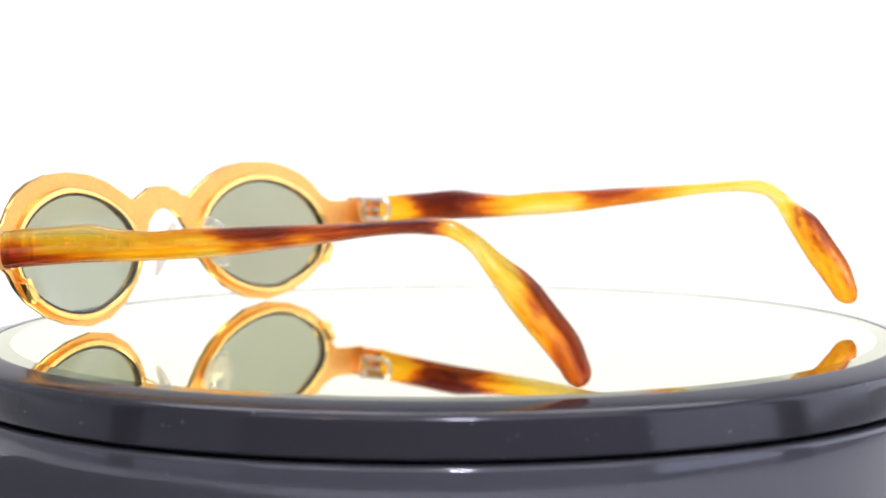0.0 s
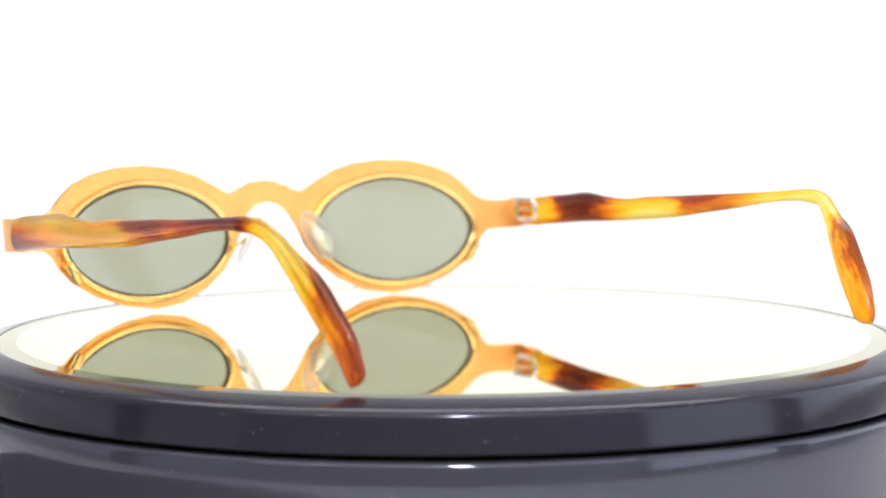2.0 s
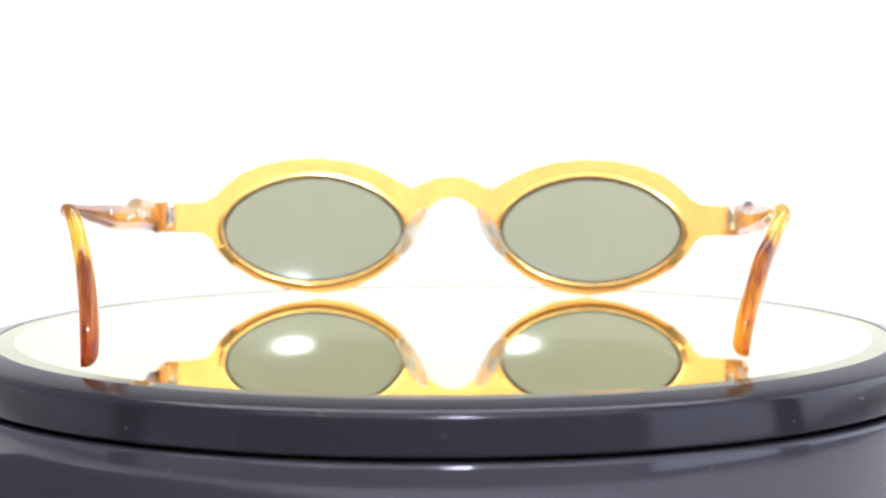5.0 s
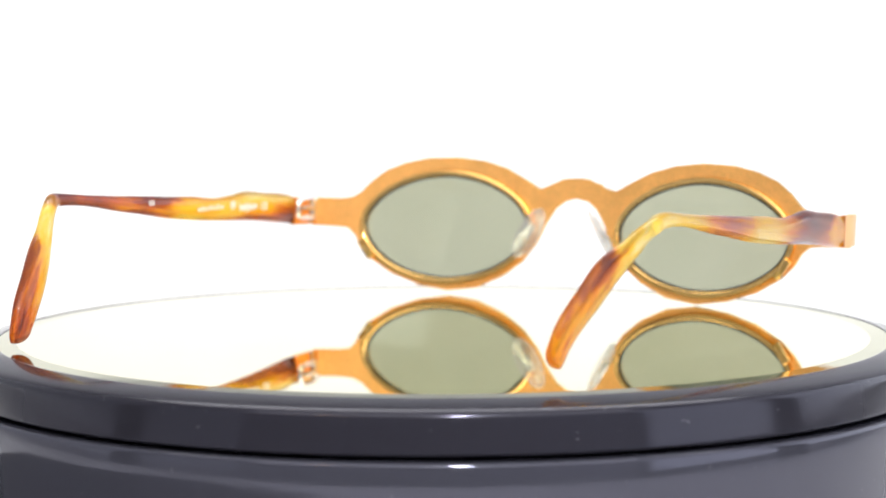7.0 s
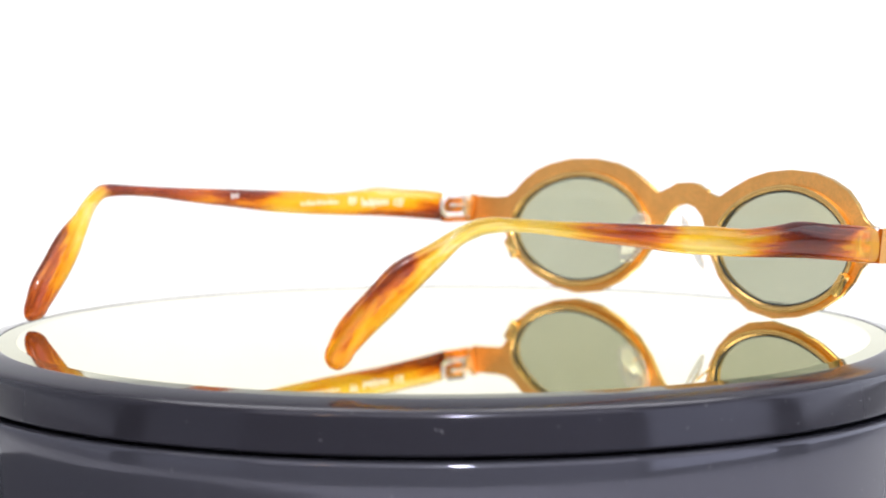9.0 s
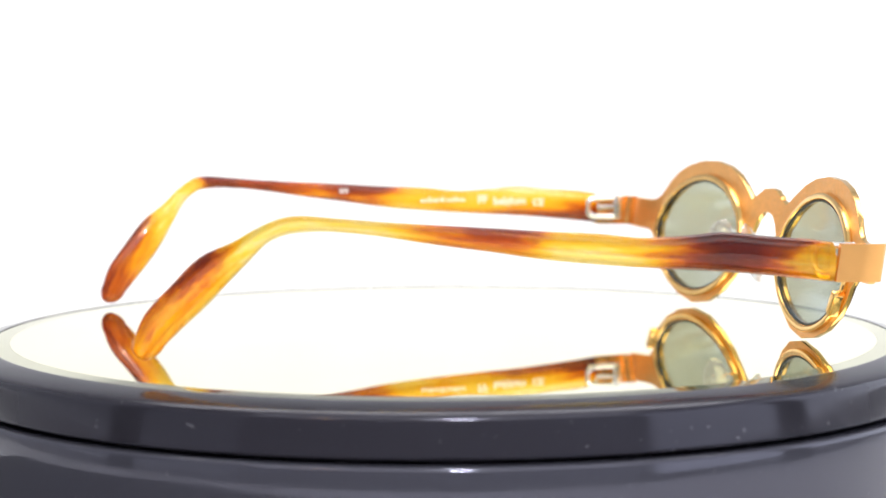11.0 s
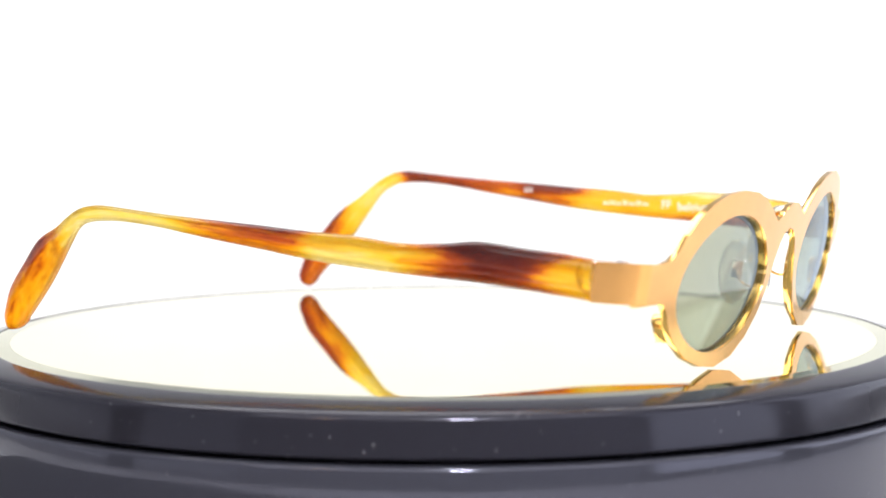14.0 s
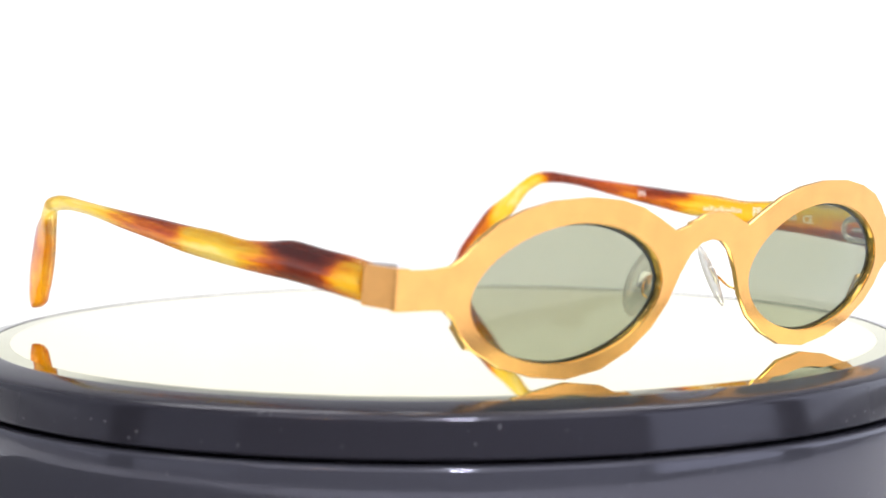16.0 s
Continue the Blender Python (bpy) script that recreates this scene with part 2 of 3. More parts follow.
def glide(points, fine):
    """Catmull-Rom through rows of numbers."""
    rows = [np.array(p, float) for p in points]
    rows = [2 * rows[0] - rows[1]] + rows + [2 * rows[-1] - rows[-2]]
    out = []
    for a, b, c, d in zip(rows, rows[1:], rows[2:], rows[3:]):
        for k in range(fine):
            s = k / fine
            out.append(0.5 * (2 * b + (c - a) * s + (2 * a - 5 * b + 4 * c - d) * s * s + (3 * b - a - 3 * c + d) * s ** 3))
    out.append(rows[-2])
    return out


def tube(points, radius, sides=8):
    """A round wire through points in millimetres."""
    pts = [Vector(p) for p in points]
    rings = []
    for k, p in enumerate(pts):
        way = (pts[min(k + 1, len(pts) - 1)] - pts[max(k - 1, 0)]).normalized()
        a = way.orthogonal().normalized()
        b = way.cross(a)
        rings.append([(p + (a * math.cos(2 * math.pi * j / sides) + b * math.sin(2 * math.pi * j / sides)) * radius) * MM for j in range(sides)])
    for k in range(1, len(rings)):        # keep the rings from twisting
        ring, last = rings[k], rings[k - 1]
        best = min(range(sides), key=lambda s: sum((ring[(j + s) % sides] - last[j]).length for j in range(sides)))
        rings[k] = ring[best:] + ring[:best]
    return loft(rings)


# ---- the place ----
def room():
    def slab(name, x0, x1, y0, y1, z0, z1, material, label, category):
        bm = box(x0 * 1000, x1 * 1000, y0 * 1000, y1 * 1000, z0 * 1000, z1 * 1000)
        tagged(part(name, bm, material, None, smooth=0), label, category, kind="structure")
    slab("floor", -2.0, 2.0, -2.2, 2.0, -0.85, -0.75, FLOOR, "grey studio floor under the table", "floor")
    slab("ceiling", -2.0, 2.0, -2.2, 2.0, 1.7, 1.8, PLASTER, "pale plastered studio ceiling", "ceiling")
    slab("wall_north", -2.0, 2.0, 1.9, 2.0, -0.75, 1.7, PLASTER, "pale plastered wall behind the paper sweep", "wall")
    slab("wall_south", -2.0, 2.0, -2.2, -2.1, -0.75, 1.7, PLASTER, "pale plastered wall behind the camera", "wall")
    window_wall("wall_east", "window_1", 1, -1.9, 1.7)
    window_wall("wall_west", "window_2", -1, -1.9, 1.7)


def window_wall(wall_name, window_name, sign, y0, y1):
    """A side wall, out of view, with an added wide window in it."""
    bm = bmesh.new()
    z0, z1 = 0.1, 1.5
    for a, b, c, d in ((-2.1, 1.9, -0.75, z0), (-2.1, 1.9, z1, 1.7), (-2.1, y0, z0, z1), (y1, 1.9, z0, z1)):
        made = [bm.verts.new(co) for co in itertools.product((sign * 1.9, sign * 2.0), (a, b), (c, d))]
        for f in ((0, 1, 3, 2), (4, 5, 7, 6), (0, 1, 5, 4), (2, 3, 7, 6), (0, 2, 6, 4), (1, 3, 7, 5)):
            bm.faces.new([made[n] for n in f])
    tagged(part(wall_name, bm, PLASTER, None, smooth=0), "pale plastered side wall with an added wide window", "wall", kind="structure")
    window = new(window_name)
    low, high = sorted((sign * 1920, sign * 1980))
    for y in (y0 * 1000 + 25, (y0 + y1) * 500, y1 * 1000 - 25):
        part("window_frame", box(low, high, y - 25, y + 25, 100, 1500, 3), PAPER, window)
    for z in (125, 1475):
        part("window_sill", box(low + 3, high - 3, y0 * 1000, y1 * 1000, z - 25, z + 25, 3), PAPER, window)
    tagged(window, "added wide white-framed window, out of view, with cool daylight", "window", kind="structure")


def paper_sweep():
    """White paper that lies on the table and curves up into a backdrop."""
    line = [(-0.62, 0.0), (0.7, 0.0)]
    for k in range(1, 13):
        a = radians(90 * k / 12)
        line.append((0.7 + 0.2 * math.sin(a), 0.2 - 0.2 * math.cos(a)))
    line.append((0.9, 0.225))
    bm = bmesh.new()
    for side in (0.0, -0.002):
        rows = []
        for k, (y, z) in enumerate(line):
            a = radians(0 if k < 2 else min(90, 90 * (k - 1) / 12))
            rows.append([bm.verts.new((x, y + side * -math.sin(a), z + side * math.cos(a))) for x in (-1.3, 1.3)])
        for a, b in zip(rows, rows[1:]):
            bm.faces.new((a[0], a[1], b[1], b[0]))
    tagged(part("paper_backdrop", bm, PAPER, None), "seamless white paper sweep, overexposed, behind the turntable", "backdrop", kind="structure")


def table():
    top = new("table")
    part("tabletop", box(-1350, 1350, -640, 1000, -32, -2.5, 3), PAPER, top)
    for x in (-1290, 1290):
        for y in (-590, 950):
            part("leg", box(x - 25, x + 25, y - 25, y + 25, -750, -32, 3), PAPER, top)
    tagged(top, "white studio table under the paper sweep", "table")


def turntable():
    """A black plastic base that stands still and a black-rimmed mirror platter that turns on it."""
    thing = new("turntable")
    thing.location = (0, 0, 0)
    base = [(0, 0.2), (97.0, 0.2), (99.0, 1.5), (99.4, 4), (98.9, 30), (98.85, TOP / MM - 10.2), (98.72, TOP / MM - 9.8), (98.45, TOP / MM - 9.5), (98.0, TOP / MM - 9.35),
            (94.5, TOP / MM - 9.3), (0, TOP / MM - 9.3)]
    part("base", lathe(base), BASE_BLACK, thing, "glossy black plastic base")
    rim = [(0, -8.3), (90, -8.6), (96.2, -8.6), (97.5, -8.5), (97.9, -8.1), (97.85, -7.6), (97.1, -3.4), (96.98, -2.6), (96.85, -2.1), (96.6, -1.65),
           (96.15, -1.3), (95.4, -1.0), (94.0, -0.62), (92.0, -0.21), (90.8, -0.05), (90.45, 0.0), (90.2, 0.0), (90.08, -0.05), (90.04, -0.6), (0, -0.6)]
    platter = part("platter", lathe(rim), RIM_BLACK, thing, "glossy scratched black plastic platter rim")
    part("spindle", lathe([(0, -9.6), (60, -9.6), (60, -8.2), (0, -8.2)], 64), RIM_BLACK, thing)
    part("mirror", lathe([(0, -0.55), (86.2, -0.55), (86.2, 0.0), (0, 0.0)]), MIRROR, platter, "round mirror with a bevelled border")
    part("bevel", lathe([(86.22, -0.55), (90.0, -0.55), (90.0, -0.12), (86.22, -0.004)], closed=True), BEVEL, platter, "greenish bevelled glass border, its dimmer reflection put into the colour")
    rng = random.Random(4)
    marks = [(19.0, 1.6, -3.7, 88), (18.2, 0.5, -3.6, 20), (20.0, 0.4, -3.9, 10), (-72.8, 1.5, -4.7, 55), (-73.4, 1.0, -4.4, 70), (-21.6, 0.9, -5.1, 30), (-18.4, 0.7, -7.3, 60)]
    marks += [(rng.uniform(0, 360), rng.uniform(0.25, 0.7), rng.uniform(-7, -3.4), rng.uniform(0, 180)) for _ in range(26)]
    for heading, length, z, lean in marks:
        bm = box(-length / 2, length / 2, -0.03, 0.03, -0.1, 0.1, 0.02, 1)
        r = 97.0 + (-3.2 - z) * 0.19
        m = Matrix.Rotation(radians(heading), 4, "Z") @ Matrix.Translation((r * MM, 0, z * MM)) @ Matrix.Rotation(radians(90), 4, "Z") @ Matrix.Rotation(radians(lean), 4, "Y")
        bmesh.ops.transform(bm, matrix=m, verts=bm.verts)
        part("scratch", bm, DUST, platter)
    tagged(thing, "round black turntable with a mirror top, turning slowly", "turntable")
    return thing, platter


# ---- the sunglasses: x to the wearer's right, y ahead, z up from the mirror, in millimetres ----
def face(x, z):
    """How far ahead the curved, tilted front lies."""
    return 7.7 - 0.00136 * x * x - 0.02 * x + (z - 20) * 0.18


LENS_X, LENS_Z, LENS_A, LENS_B = 32.5, 15.5, 20.8, 12.0


def oval(sign, grow, steps=72):
    out = []
    for k in range(steps):
        c, s = math.cos(2 * math.pi * k / steps), math.sin(2 * math.pi * k / steps)
        out.append((sign * (LENS_X + (LENS_A + grow) * math.copysign(abs(c) ** 1.07, c)), LENS_Z + (LENS_B + grow) * math.copysign(abs(s) ** 1.07, s)))
    return out


def front_plate():
    """The gold front: hammered outline with a heavy brow, a bridge arch and two end pieces, cut out for two oval lenses."""
    half = [(0, 27.8), (3.8, 27.5), (6.2, 26.4), (9.6, 25.0), (13.4, 27.1), (18.4, 29.6), (24, 31.2), (31, 32.0), (38.8, 31.7), (44.4, 30.5), (49.5, 28.5),
            (53.2, 25.7), (55.7, 23.1), (58, 21.9), (61, 21.6), (67.6, 21.7), (67.6, 14.9), (61, 14.7), (58.2, 14.4), (56.4, 12.9), (54.8, 10.2), (51.8, 7.2),
            (46, 3.8), (39, 1.5), (31.4, 0.4), (24, 1.4), (17.6, 4.3), (12.9, 7.9), (9.6, 12.2), (7.5, 16.8), (5.2, 20.5), (2.8, 22.3), (0, 22.9)]
    stepped = [(0, 27.8), (3.0, 27.55), (4.1, 26.9), (6.1, 26.45), (6.4, 25.85), (9.6, 25.0)]
    outline = stepped + half[4:] + [(-x, z) for x, z in half[-2:0:-1]]
    bm = bmesh.new()
    edges = []
    for loop in (outline, oval(1, 0.15), oval(-1, 0.15)):
        verts = [bm.verts.new((x, 0, z)) for x, z in loop]
        edges += [bm.edges.new((a, b)) for a, b in zip(verts, verts[1:] + verts[:1])]
    bmesh.ops.triangle_fill(bm, use_beauty=True, edges=edges)
    bmesh.ops.recalc_face_normals(bm, faces=bm.faces)
    grown = bmesh.ops.extrude_face_region(bm, geom=bm.faces[:])
    back = [g for g in grown["geom"] if isinstance(g, bmesh.types.BMVert)]
    for v in bm.verts:
        v.co.y = face(v.co.x, v.co.z) + 0.6
        v.co.z -= 0.006 * v.co.x
    for v in back:
        v.co.y -= 1.2
    rim = [e for e in bm.edges if len(e.link_faces) == 2 and e.calc_face_angle(0) > 0.9 and abs(e.verts[0].co.y - e.verts[1].co.y) < 0.9]
    bmesh.ops.bevel(bm, geom=rim, offset=0.18, segments=2, affect="EDGES", profile=0.5)
    bmesh.ops.scale(bm, vec=(MM, MM, MM), verts=bm.verts)
    return bm


def eyewire(sign):
    """A polished gold ring round the back of a lens."""
    bm = bmesh.new()
    section = [(0.05, 0.5), (0.05, -0.2), (0.3, -0.4), (0.05, -0.6), (0.05, -1.1), (0.3, -1.45), (0.8, -1.55), (1.4, -1.3), (1.6, -0.25), (1.55, 0.5)]
    rings = []
    for k in range(72):
        ring = []
        for grow, dy in section:
            x, z = oval(sign, grow)[k]
            ring.append(bm.verts.new((x * MM, (face(x, z) - 0.3 + dy) * MM, (z - 0.006 * x) * MM)))
        rings.append(ring)
    n = len(section)
    for a, b in zip(rings, rings[1:] + rings[:1]):
        for k in range(n):
            bm.faces.new((a[k], a[(k + 1) % n], b[(k + 1) % n], b[k]))
    return bm


def lens(sign):
    bm = bmesh.new()
    layers = []
    rim = oval(sign, 0.02)
    for side in (0.5, -0.5):
        made = [[bm.verts.new((sign * LENS_X * MM, (face(sign * LENS_X, LENS_Z) - 0.9 + side + 1.1) * MM, (LENS_Z - 0.006 * sign * LENS_X) * MM))]]
        for step in range(1, 9):
            s = step / 8
            ring = []
            for k in range(72):
                x, z = rim[k]
                x, z = sign * LENS_X + (x - sign * LENS_X) * s, LENS_Z + (z - LENS_Z) * s
                ring.append(bm.verts.new((x * MM, (face(x, z) - 0.9 + side + 1.1 * (1 - s * s)) * MM, (z - 0.006 * x) * MM)))
            made.append(ring)
        for a, b in zip(made, made[1:]):
            for k in range(72):
                j = (k + 1) % 72
                bm.faces.new((a[0], b[k], b[j]) if len(a) == 1 else (a[k], a[j], b[j], b[k]))
        layers.append(made[-1])
    for k in range(72):
        j = (k + 1) % 72
        bm.faces.new((layers[0][k], layers[0][j], layers[1][j], layers[1][k]))
    return bm


def lens_edge(sign):
    """A dark ring at the edge of a lens, just inside its wire."""
    bm = bmesh.new()
    rings = []
    for k in range(72):
        ring = []
        for grow, dy in ((0.04, -0.1), (-0.28, -0.2), (-0.28, -0.6), (0.04, -0.66)):
            x, z = oval(sign, grow)[k]
            ring.append(bm.verts.new((x * MM, (face(x, z) - 0.9 + dy) * MM, (z - 0.006 * x) * MM)))
        rings.append(ring)
    for a, b in zip(rings, rings[1:] + rings[:1]):
        for k in range(4):
            bm.faces.new((a[k], a[(k + 1) % 4], b[(k + 1) % 4], b[k]))
    return bm


# top y, top z, bottom y, bottom z, thickness along the temple from the hinge to the tip
TEMPLE = [(-8, 22.2, -8, 15.1, 3.7), (-13, 22.9, -13, 15.7, 3.7), (-20, 23.5, -20, 16.5, 3.7), (-28.4, 24.4, -28, 17.3, 3.8), (-35, 23.9, -35, 17.8, 3.7),
          (-43, 23.7, -43, 18.4, 3.6), (-51.5, 24.6, -51, 19.1, 3.6), (-61, 25.2, -61, 20.2, 3.5), (-71, 26, -71, 21.8, 3.4), (-81, 26.7, -81, 23.3, 3.2),
          (-91, 27.5, -91, 25.0, 3.0), (-99, 28.3, -98.5, 25.8, 2.9), (-103.8, 28.7, -103, 25.8, 2.9), (-107.6, 28.2, -106.3, 25.4, 3.0), (-111.4, 26.4, -109.2, 24.0, 3.1),
          (-114.8, 24.3, -112, 20.9, 3.3), (-120.2, 21.6, -115.4, 17.0, 3.5), (-124.8, 16.8, -119, 12.9, 3.5), (-129, 12.0, -122.8, 9.1, 3.4), (-131.0, 7.6, -125.6, 6.2, 3.2)]


def temple(sign):
    """An acetate temple that waists, bends down behind the ear and ends in a paddle; the left one is set wider and lower at the tip."""
    rings, mids, across = [], [], []
    rows = glide(TEMPLE, 4)
    ty, tz, by, bz, thick = rows[-1]
    for k in range(1, 7):                 # the rounded end of the paddle
        s = math.sin(radians(14.4 * k))
        c = math.cos(radians(14.4 * k))
        my, mz = (ty + by) / 2 - 1.4 * s, (tz + bz) / 2 - 3.1 * s
        rows.append(np.array((my + (ty - by) / 2 * c, mz + (tz - bz) / 2 * c, my - (ty - by) / 2 * c, mz - (tz - bz) / 2 * c, thick * (0.2 + 0.8 * c))))
    for ty, tz, by, bz, thick in rows:
        mid = (ty + by) / 2
        drop = min(1.0, max(0.0, (-mid - 106) / 12))
        back = 0.0
        if sign > 0:
            outer = 68.6 + 0.0406 * mid - 0.42 * max(0.0, -mid - 108)
            stretch, lift = 1.0, 0.0
        else:
            past = max(0.0, -mid - 103.5)
            outer = 70.75 - 0.003 * mid - 0.45 * past + 0.0055 * past * past
            stretch, lift = 0.955, 1.15 + 0.011 * mid - 2.4 * drop
            back = 1.5 * min(1.0, max(0.0, (-mid - 50) / 50)) * min(1.0, max(0.0, (mid + 128) / 18))
        centre = outer - thick / 2
        ring = []
        steps = 20
        for k in range(steps):
            a = 2 * math.pi * k / steps
            c, s = math.cos(a), math.sin(a)
            px = math.copysign(abs(c) ** 0.92, c) * thick / 2
            pv = math.copysign(abs(s) ** 0.88, s)
            y, z = (ty + by) / 2 + (ty - by) / 2 * pv, (tz + bz) / 2 + (tz - bz) / 2 * pv
            ring.append(Vector((sign * (centre + px), y * stretch - back, z + lift)) * MM)
            across.append(pv * math.hypot(ty - by, tz - bz) / 2 * MM)
        rings.append(ring)
        mids.append(Vector((0, (ty + by) / 2, (tz + bz) / 2)) * MM)
    bm = loft(rings)
    lengths = [8 * MM]
    for a, b in zip(mids, mids[1:]):
        lengths.append(lengths[-1] + (b - a).length)
    bm.verts.index_update()
    flow = bm.loops.layers.uv.new("flow")
    for f in bm.faces:
        for corner in f.loops:
            k = corner.vert.index
            corner[flow].uv = (lengths[k // 20], across[k])
    return bm


def end_tab(sign):
    """The gold end piece folded back along the temple."""
    lift = 0.0 if sign > 0 else 0.7
    bm = bmesh.new()
    line = [(66.4, 1.75), (67.6, 1.5), (68.25, 0.9), (68.5, 0.0), (68.35, -3.5), (68.2, -7.5), (67.1, -7.5), (67.2, -3.5), (67.2, -0.4), (66.4, 0.4)]
    rings = []
    for z in (14.95, 21.75):
        rings.append([Vector((sign * x, y + (z - 18) * 0.15, z + lift - y * 0.03)) * MM for x, y in line])
    bm = loft(rings)
    bmesh.ops.bevel(bm, geom=[e for e in bm.edges if e.calc_face_angle(0) > 0.7], offset=0.12 * MM, segments=2, affect="EDGES", profile=0.5)
    return bm


def hinge(sign):
    """The steel hinge on the inside: a flat loop with a gap in its middle, and its barrel."""
    lift = 0.0 if sign > 0 else 0.9
    loop = [(-4.2, 21.3), (-7.0, 21.35), (-9.6, 21.2), (-10.6, 20.4), (-10.8, 19.2), (-10.6, 18.0), (-9.6, 17.2), (-7.0, 17.0), (-4.2, 17.0)]
    bm = tube(glide([(sign * 64.2, y, z + lift) for y, z in loop], 3), 0.62)
    pieces = [(-8.6, -2.6, 18.7, 19.7), (-4.6, -2.6, 16.4, 21.9)]
    for y0, y1, z0, z1 in pieces:
        one = box(min(sign * 63.6, sign * 64.8), max(sign * 63.6, sign * 64.8), y0, y1, z0 + lift, z1 + lift, 0.25)
        temp = bpy.data.meshes.new("piece")
        one.to_mesh(temp)
        one.free()
        bm.from_mesh(temp)
        bpy.data.meshes.remove(temp)
    return bm


def nose_pad(sign):
    """A soft clear pad, longer than wide, leaning out towards its lower end."""
    bm = bmesh.new()
    bmesh.ops.create_uvsphere(bm, u_segments=20, v_segments=12, radius=1)
    m = Matrix.Translation(Vector((sign * 9.2, 0.4, 15.2)) * MM) @ Matrix.Rotation(radians(-sign * 30), 4, "Y") @ Matrix.Rotation(radians(-sign * 54), 4, "Z") @ Matrix.Diagonal((3.1 * MM, 1.0 * MM, 6.7 * MM, 1))
    bmesh.ops.transform(bm, matrix=m, verts=bm.verts)
    return bm


def smooth_face(mesh):
    """Give the flat sides of the front the normals of its one smooth curve."""
    normals = [(0.0, 0.0, 0.0)] * len(mesh.loops)
    for f in mesh.polygons:
        if abs(f.normal.y) > 0.8:
            for k in f.loop_indices:
                x = mesh.vertices[mesh.loops[k].vertex_index].co.x / MM
                n = Vector((0.00272 * x + 0.02, 1, -0.18)).normalized()
                normals[k] = tuple(n if f.normal.y > 0 else -n)
    mesh.normals_split_custom_set(normals)


def sunglasses():
    thing = new("sunglasses")
    front = part("front_frame", front_plate(), GOLD, thing, "matte gold metal front with hammered edges", smooth=30)
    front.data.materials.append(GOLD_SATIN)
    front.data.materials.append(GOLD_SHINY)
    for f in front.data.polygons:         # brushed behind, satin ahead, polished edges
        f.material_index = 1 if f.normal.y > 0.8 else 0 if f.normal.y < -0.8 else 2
    smooth_face(front.data)
    for sign in (1, -1):
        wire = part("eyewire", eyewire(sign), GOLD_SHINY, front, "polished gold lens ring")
        block = box(-0.95, 0.95, -1.3, 1.3, -2.6, 2.6, 0.35)
        x, z = sign * 52.3, 9.7
        bmesh.ops.transform(block, matrix=Matrix.Translation(Vector((x, face(x, z) - 1.7, z - 0.006 * x)) * MM) @ Matrix.Rotation(radians(sign * 36), 4, "Y"), verts=block.verts)
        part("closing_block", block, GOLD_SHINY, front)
        glass = part("lens", lens(sign), LENS, thing, "grey-green tinted oval lens")
        part("lens_edge", lens_edge(sign), EDGE, glass, "dark ring at the edge of the lens")
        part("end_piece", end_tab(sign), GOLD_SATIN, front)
        pad = part("nose_pad", nose_pad(sign), SILICONE, thing, "clear silicone nose pad")
        core = box(-1.1, 1.1, -0.4, 0.4, -1.8, 1.8, 0.2)
        bmesh.ops.transform(core, matrix=Matrix.Translation(Vector((sign * 9.4, 0.9, 15.6)) * MM) @ Matrix.Rotation(radians(-sign * 30), 4, "Y") @ Matrix.Rotation(radians(-sign * 54), 4, "Z"), verts=core.verts)
        part("pad_mount", core, STEEL, pad)
        arm = [(sign * x, y, z) for x, y, z in ((11.9, 5.3, 12.9), (11.8, 3.6, 12.9), (11.3, 2.2, 13.6), (10.4, 1.4, 14.8), (9.6, 1.1, 15.4))]
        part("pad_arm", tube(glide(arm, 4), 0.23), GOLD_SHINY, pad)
        arm_piece = part("temple", temple(sign), TORTOISE_R if sign > 0 else TORTOISE_L, thing,
                         "mottled honey and brown tortoiseshell acetate temple")
        part("hinge", hinge(sign), STEEL, arm_piece, "bright steel hinge")
        if sign < 0:
            lettering(arm_piece)
    thing.rotation_mode = "QUATERNION"
    tagged(thing, "oval gold sunglasses with green lenses and tortoiseshell temples", "sunglasses")
    return thing


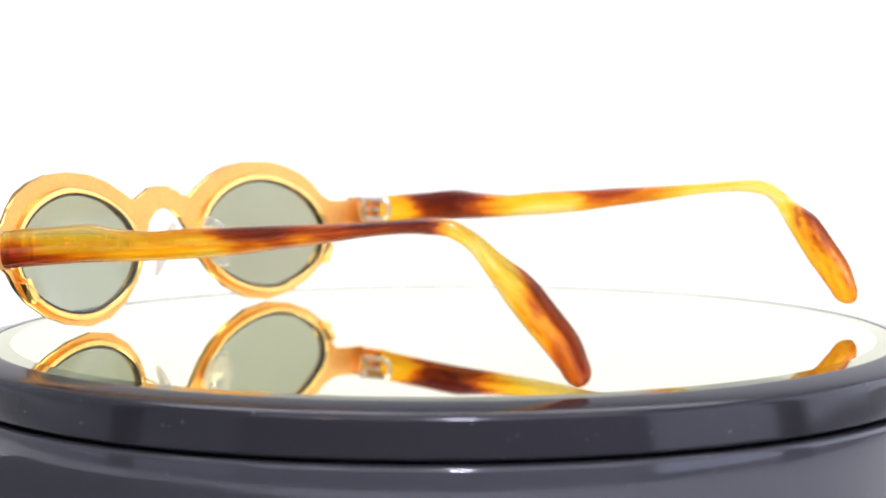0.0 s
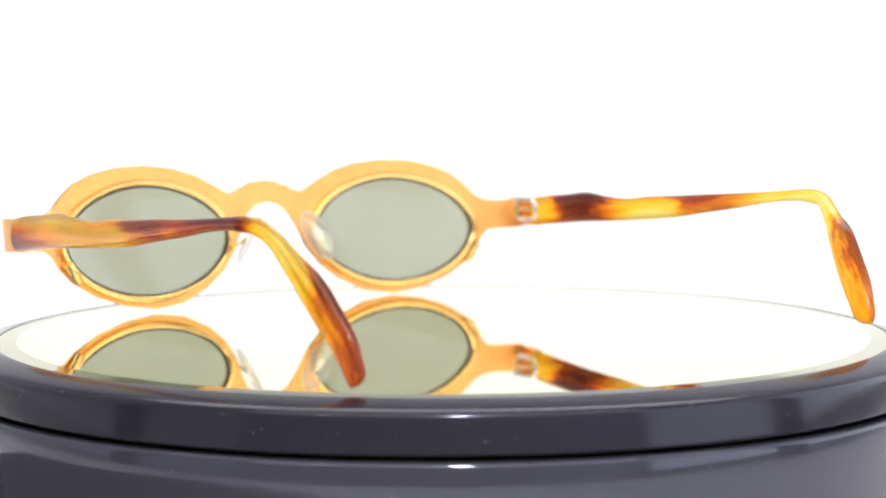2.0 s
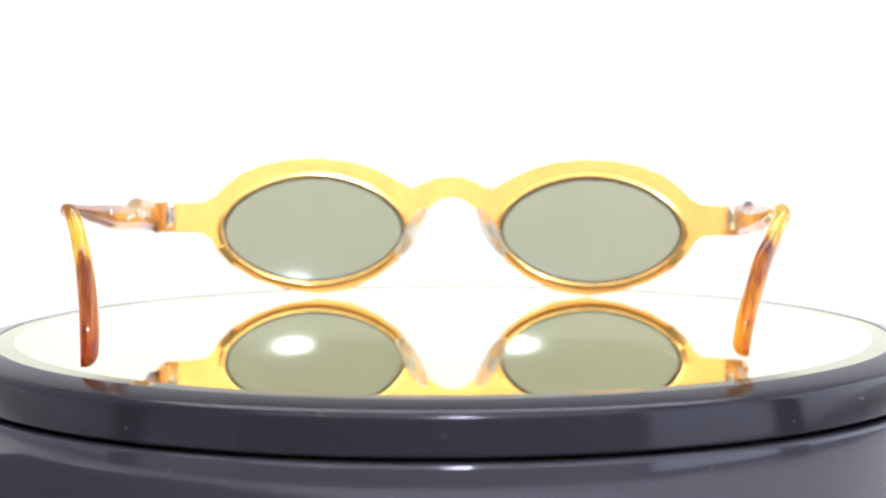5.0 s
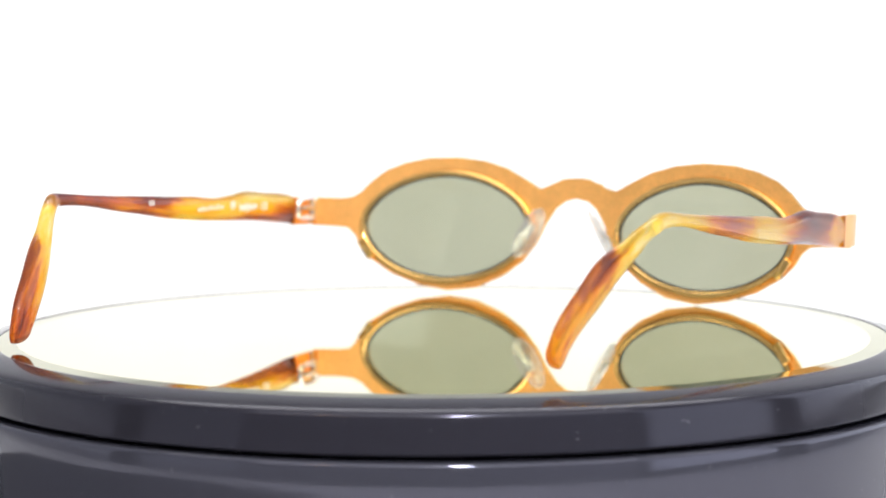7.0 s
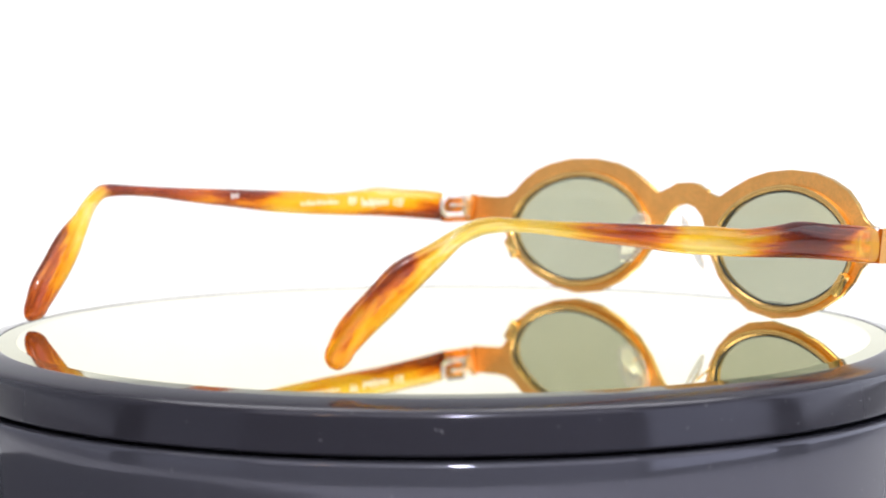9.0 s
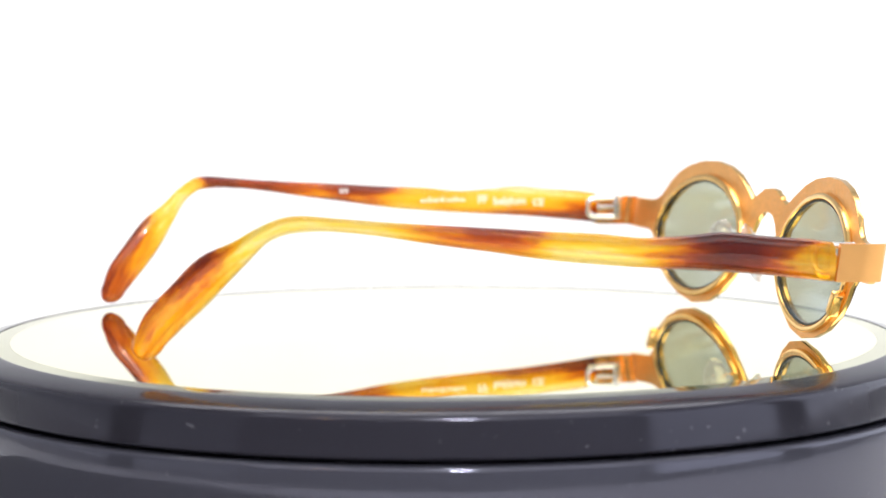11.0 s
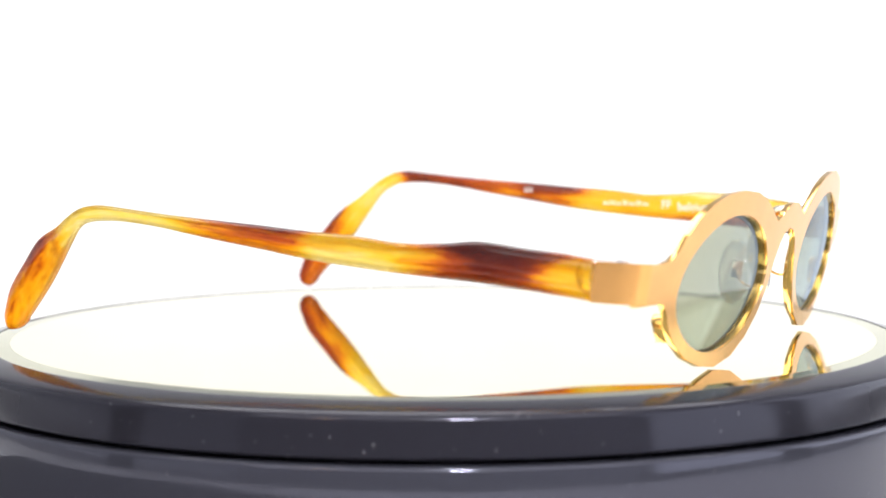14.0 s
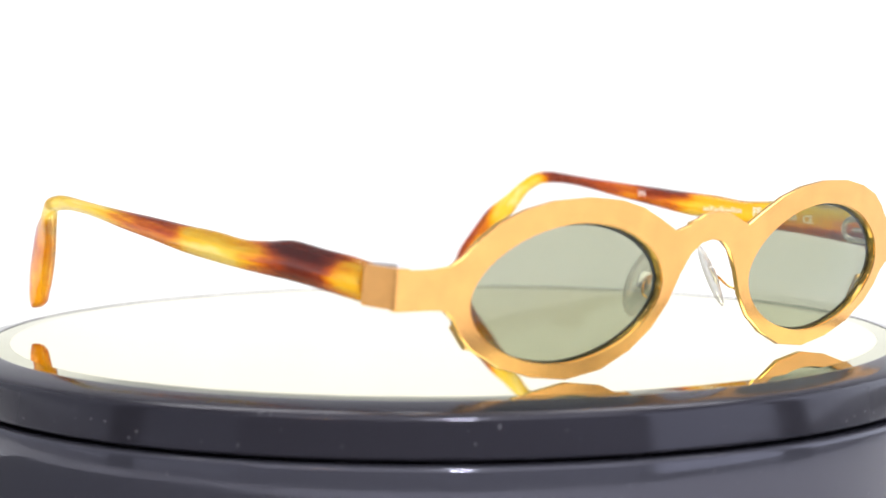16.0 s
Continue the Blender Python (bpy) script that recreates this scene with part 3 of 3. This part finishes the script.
def lettering(parent):
    """White print on the inside of the left temple."""
    def inner(y):
        return -(70.75 - 0.003 * y) + 3.95

    def stamp(ob, y, z):
        ob.parent = parent
        ob.matrix_local = Matrix.Translation(Vector((inner(y), y, z)) * MM) @ Matrix(((0, 0, 1, 0), (1, 0, 0, 0), (0, 1, 0, 0), (0, 0, 0, 1)))
    for text, y, z, size in (("FF", -37.0, 21.4, 2.55), ("belgium", -33.2, 21.0, 2.55), ("CE", -23.6, 20.6, 2.3)):
        curve = bpy.data.curves.new("print", "FONT")
        curve.body, curve.size, curve.extrude = text, size * MM, 0.06 * MM
        curve.offset = 0.05 * MM
        curve.materials.append(PRINT)
        stamp(new("print", curve), y, z)
    for y, length, height in ((-54.2, 1.3, 0.75), (-52.5, 0.9, 1.1), (-51.2, 1.2, 0.75), (-49.5, 1.0, 1.1), (-48.0, 1.3, 0.75), (-46.3, 1.0, 1.1), (-44.9, 1.3, 0.75), (-73.4, 0.8, 1.1), (-72.2, 0.7, 1.1)):
        stamp(part("print_bar", box(0, length, 0, 0.28, -0.02, 0.04), PRINT, None, smooth=0), y + 3.5, 21.9 if y > -60 else 24.4)
        stamp(part("print_bar", box(0, length * 0.3, 0.32, height, -0.02, 0.04), PRINT, None, smooth=0), y + 3.5, 21.9 if y > -60 else 24.4)
        stamp(part("print_bar", box(length * 0.65, length, 0.32, height * 0.9, -0.02, 0.04), PRINT, None, smooth=0), y + 3.5, 21.9 if y > -60 else 24.4)


def flag_panel():
    """A black foam board that stands beside the turntable."""
    thing = new("flag_panel")
    part("board", box(-4, 4, -85, 85, 12, 640, 1.5), FOAM, thing)
    for y in (-60, 60):
        part("foot", box(-60, 60, y - 8, y + 8, 0.2, 14, 1.5), FOAM, thing)
    tagged(thing, "black foam board flag standing on the white paper", "flag panel", group="flags beside the turntable")
    thing.matrix_basis = pose(1.1, -0.22, 0.0, 0, 0, -10)
    copy_thing(thing, pose(-1.1, -0.4, 0.0, 0, 0, 18))


def shade_sheet():
    """An added dark sheet, out of view, in place of shade; it darkens the base's left reflection."""
    bm = box(-120, 120, -155, 155, 0.2, 1.6, 0.5)
    card = part("shade_sheet", bm, FOAM)
    card.matrix_basis = pose(-0.24, -0.125, 0.0, 0, 0, 6)
    tagged(card, "added dark sheet on the paper, in place of shade beside the turntable", "card")


room()
table()
paper_sweep()
TABLE, PLATTER = turntable()
flag_panel()
shade_sheet()
GLASSES = sunglasses()


def heading(t):
    return START + SPIN * t


def motions():
    steps = [k / 4 for k in range(65)]
    walk(PLATTER, [(t, pose(0, 0, TOP, 0, 0, heading(t))) for t in steps])
    seat = pose(0.03493, 0.05188, 0.0, 0, 0, -33.62)
    walk(GLASSES, [(t, pose(0, 0, TOP, 0, 0, heading(t)) @ seat) for t in steps])


motions()
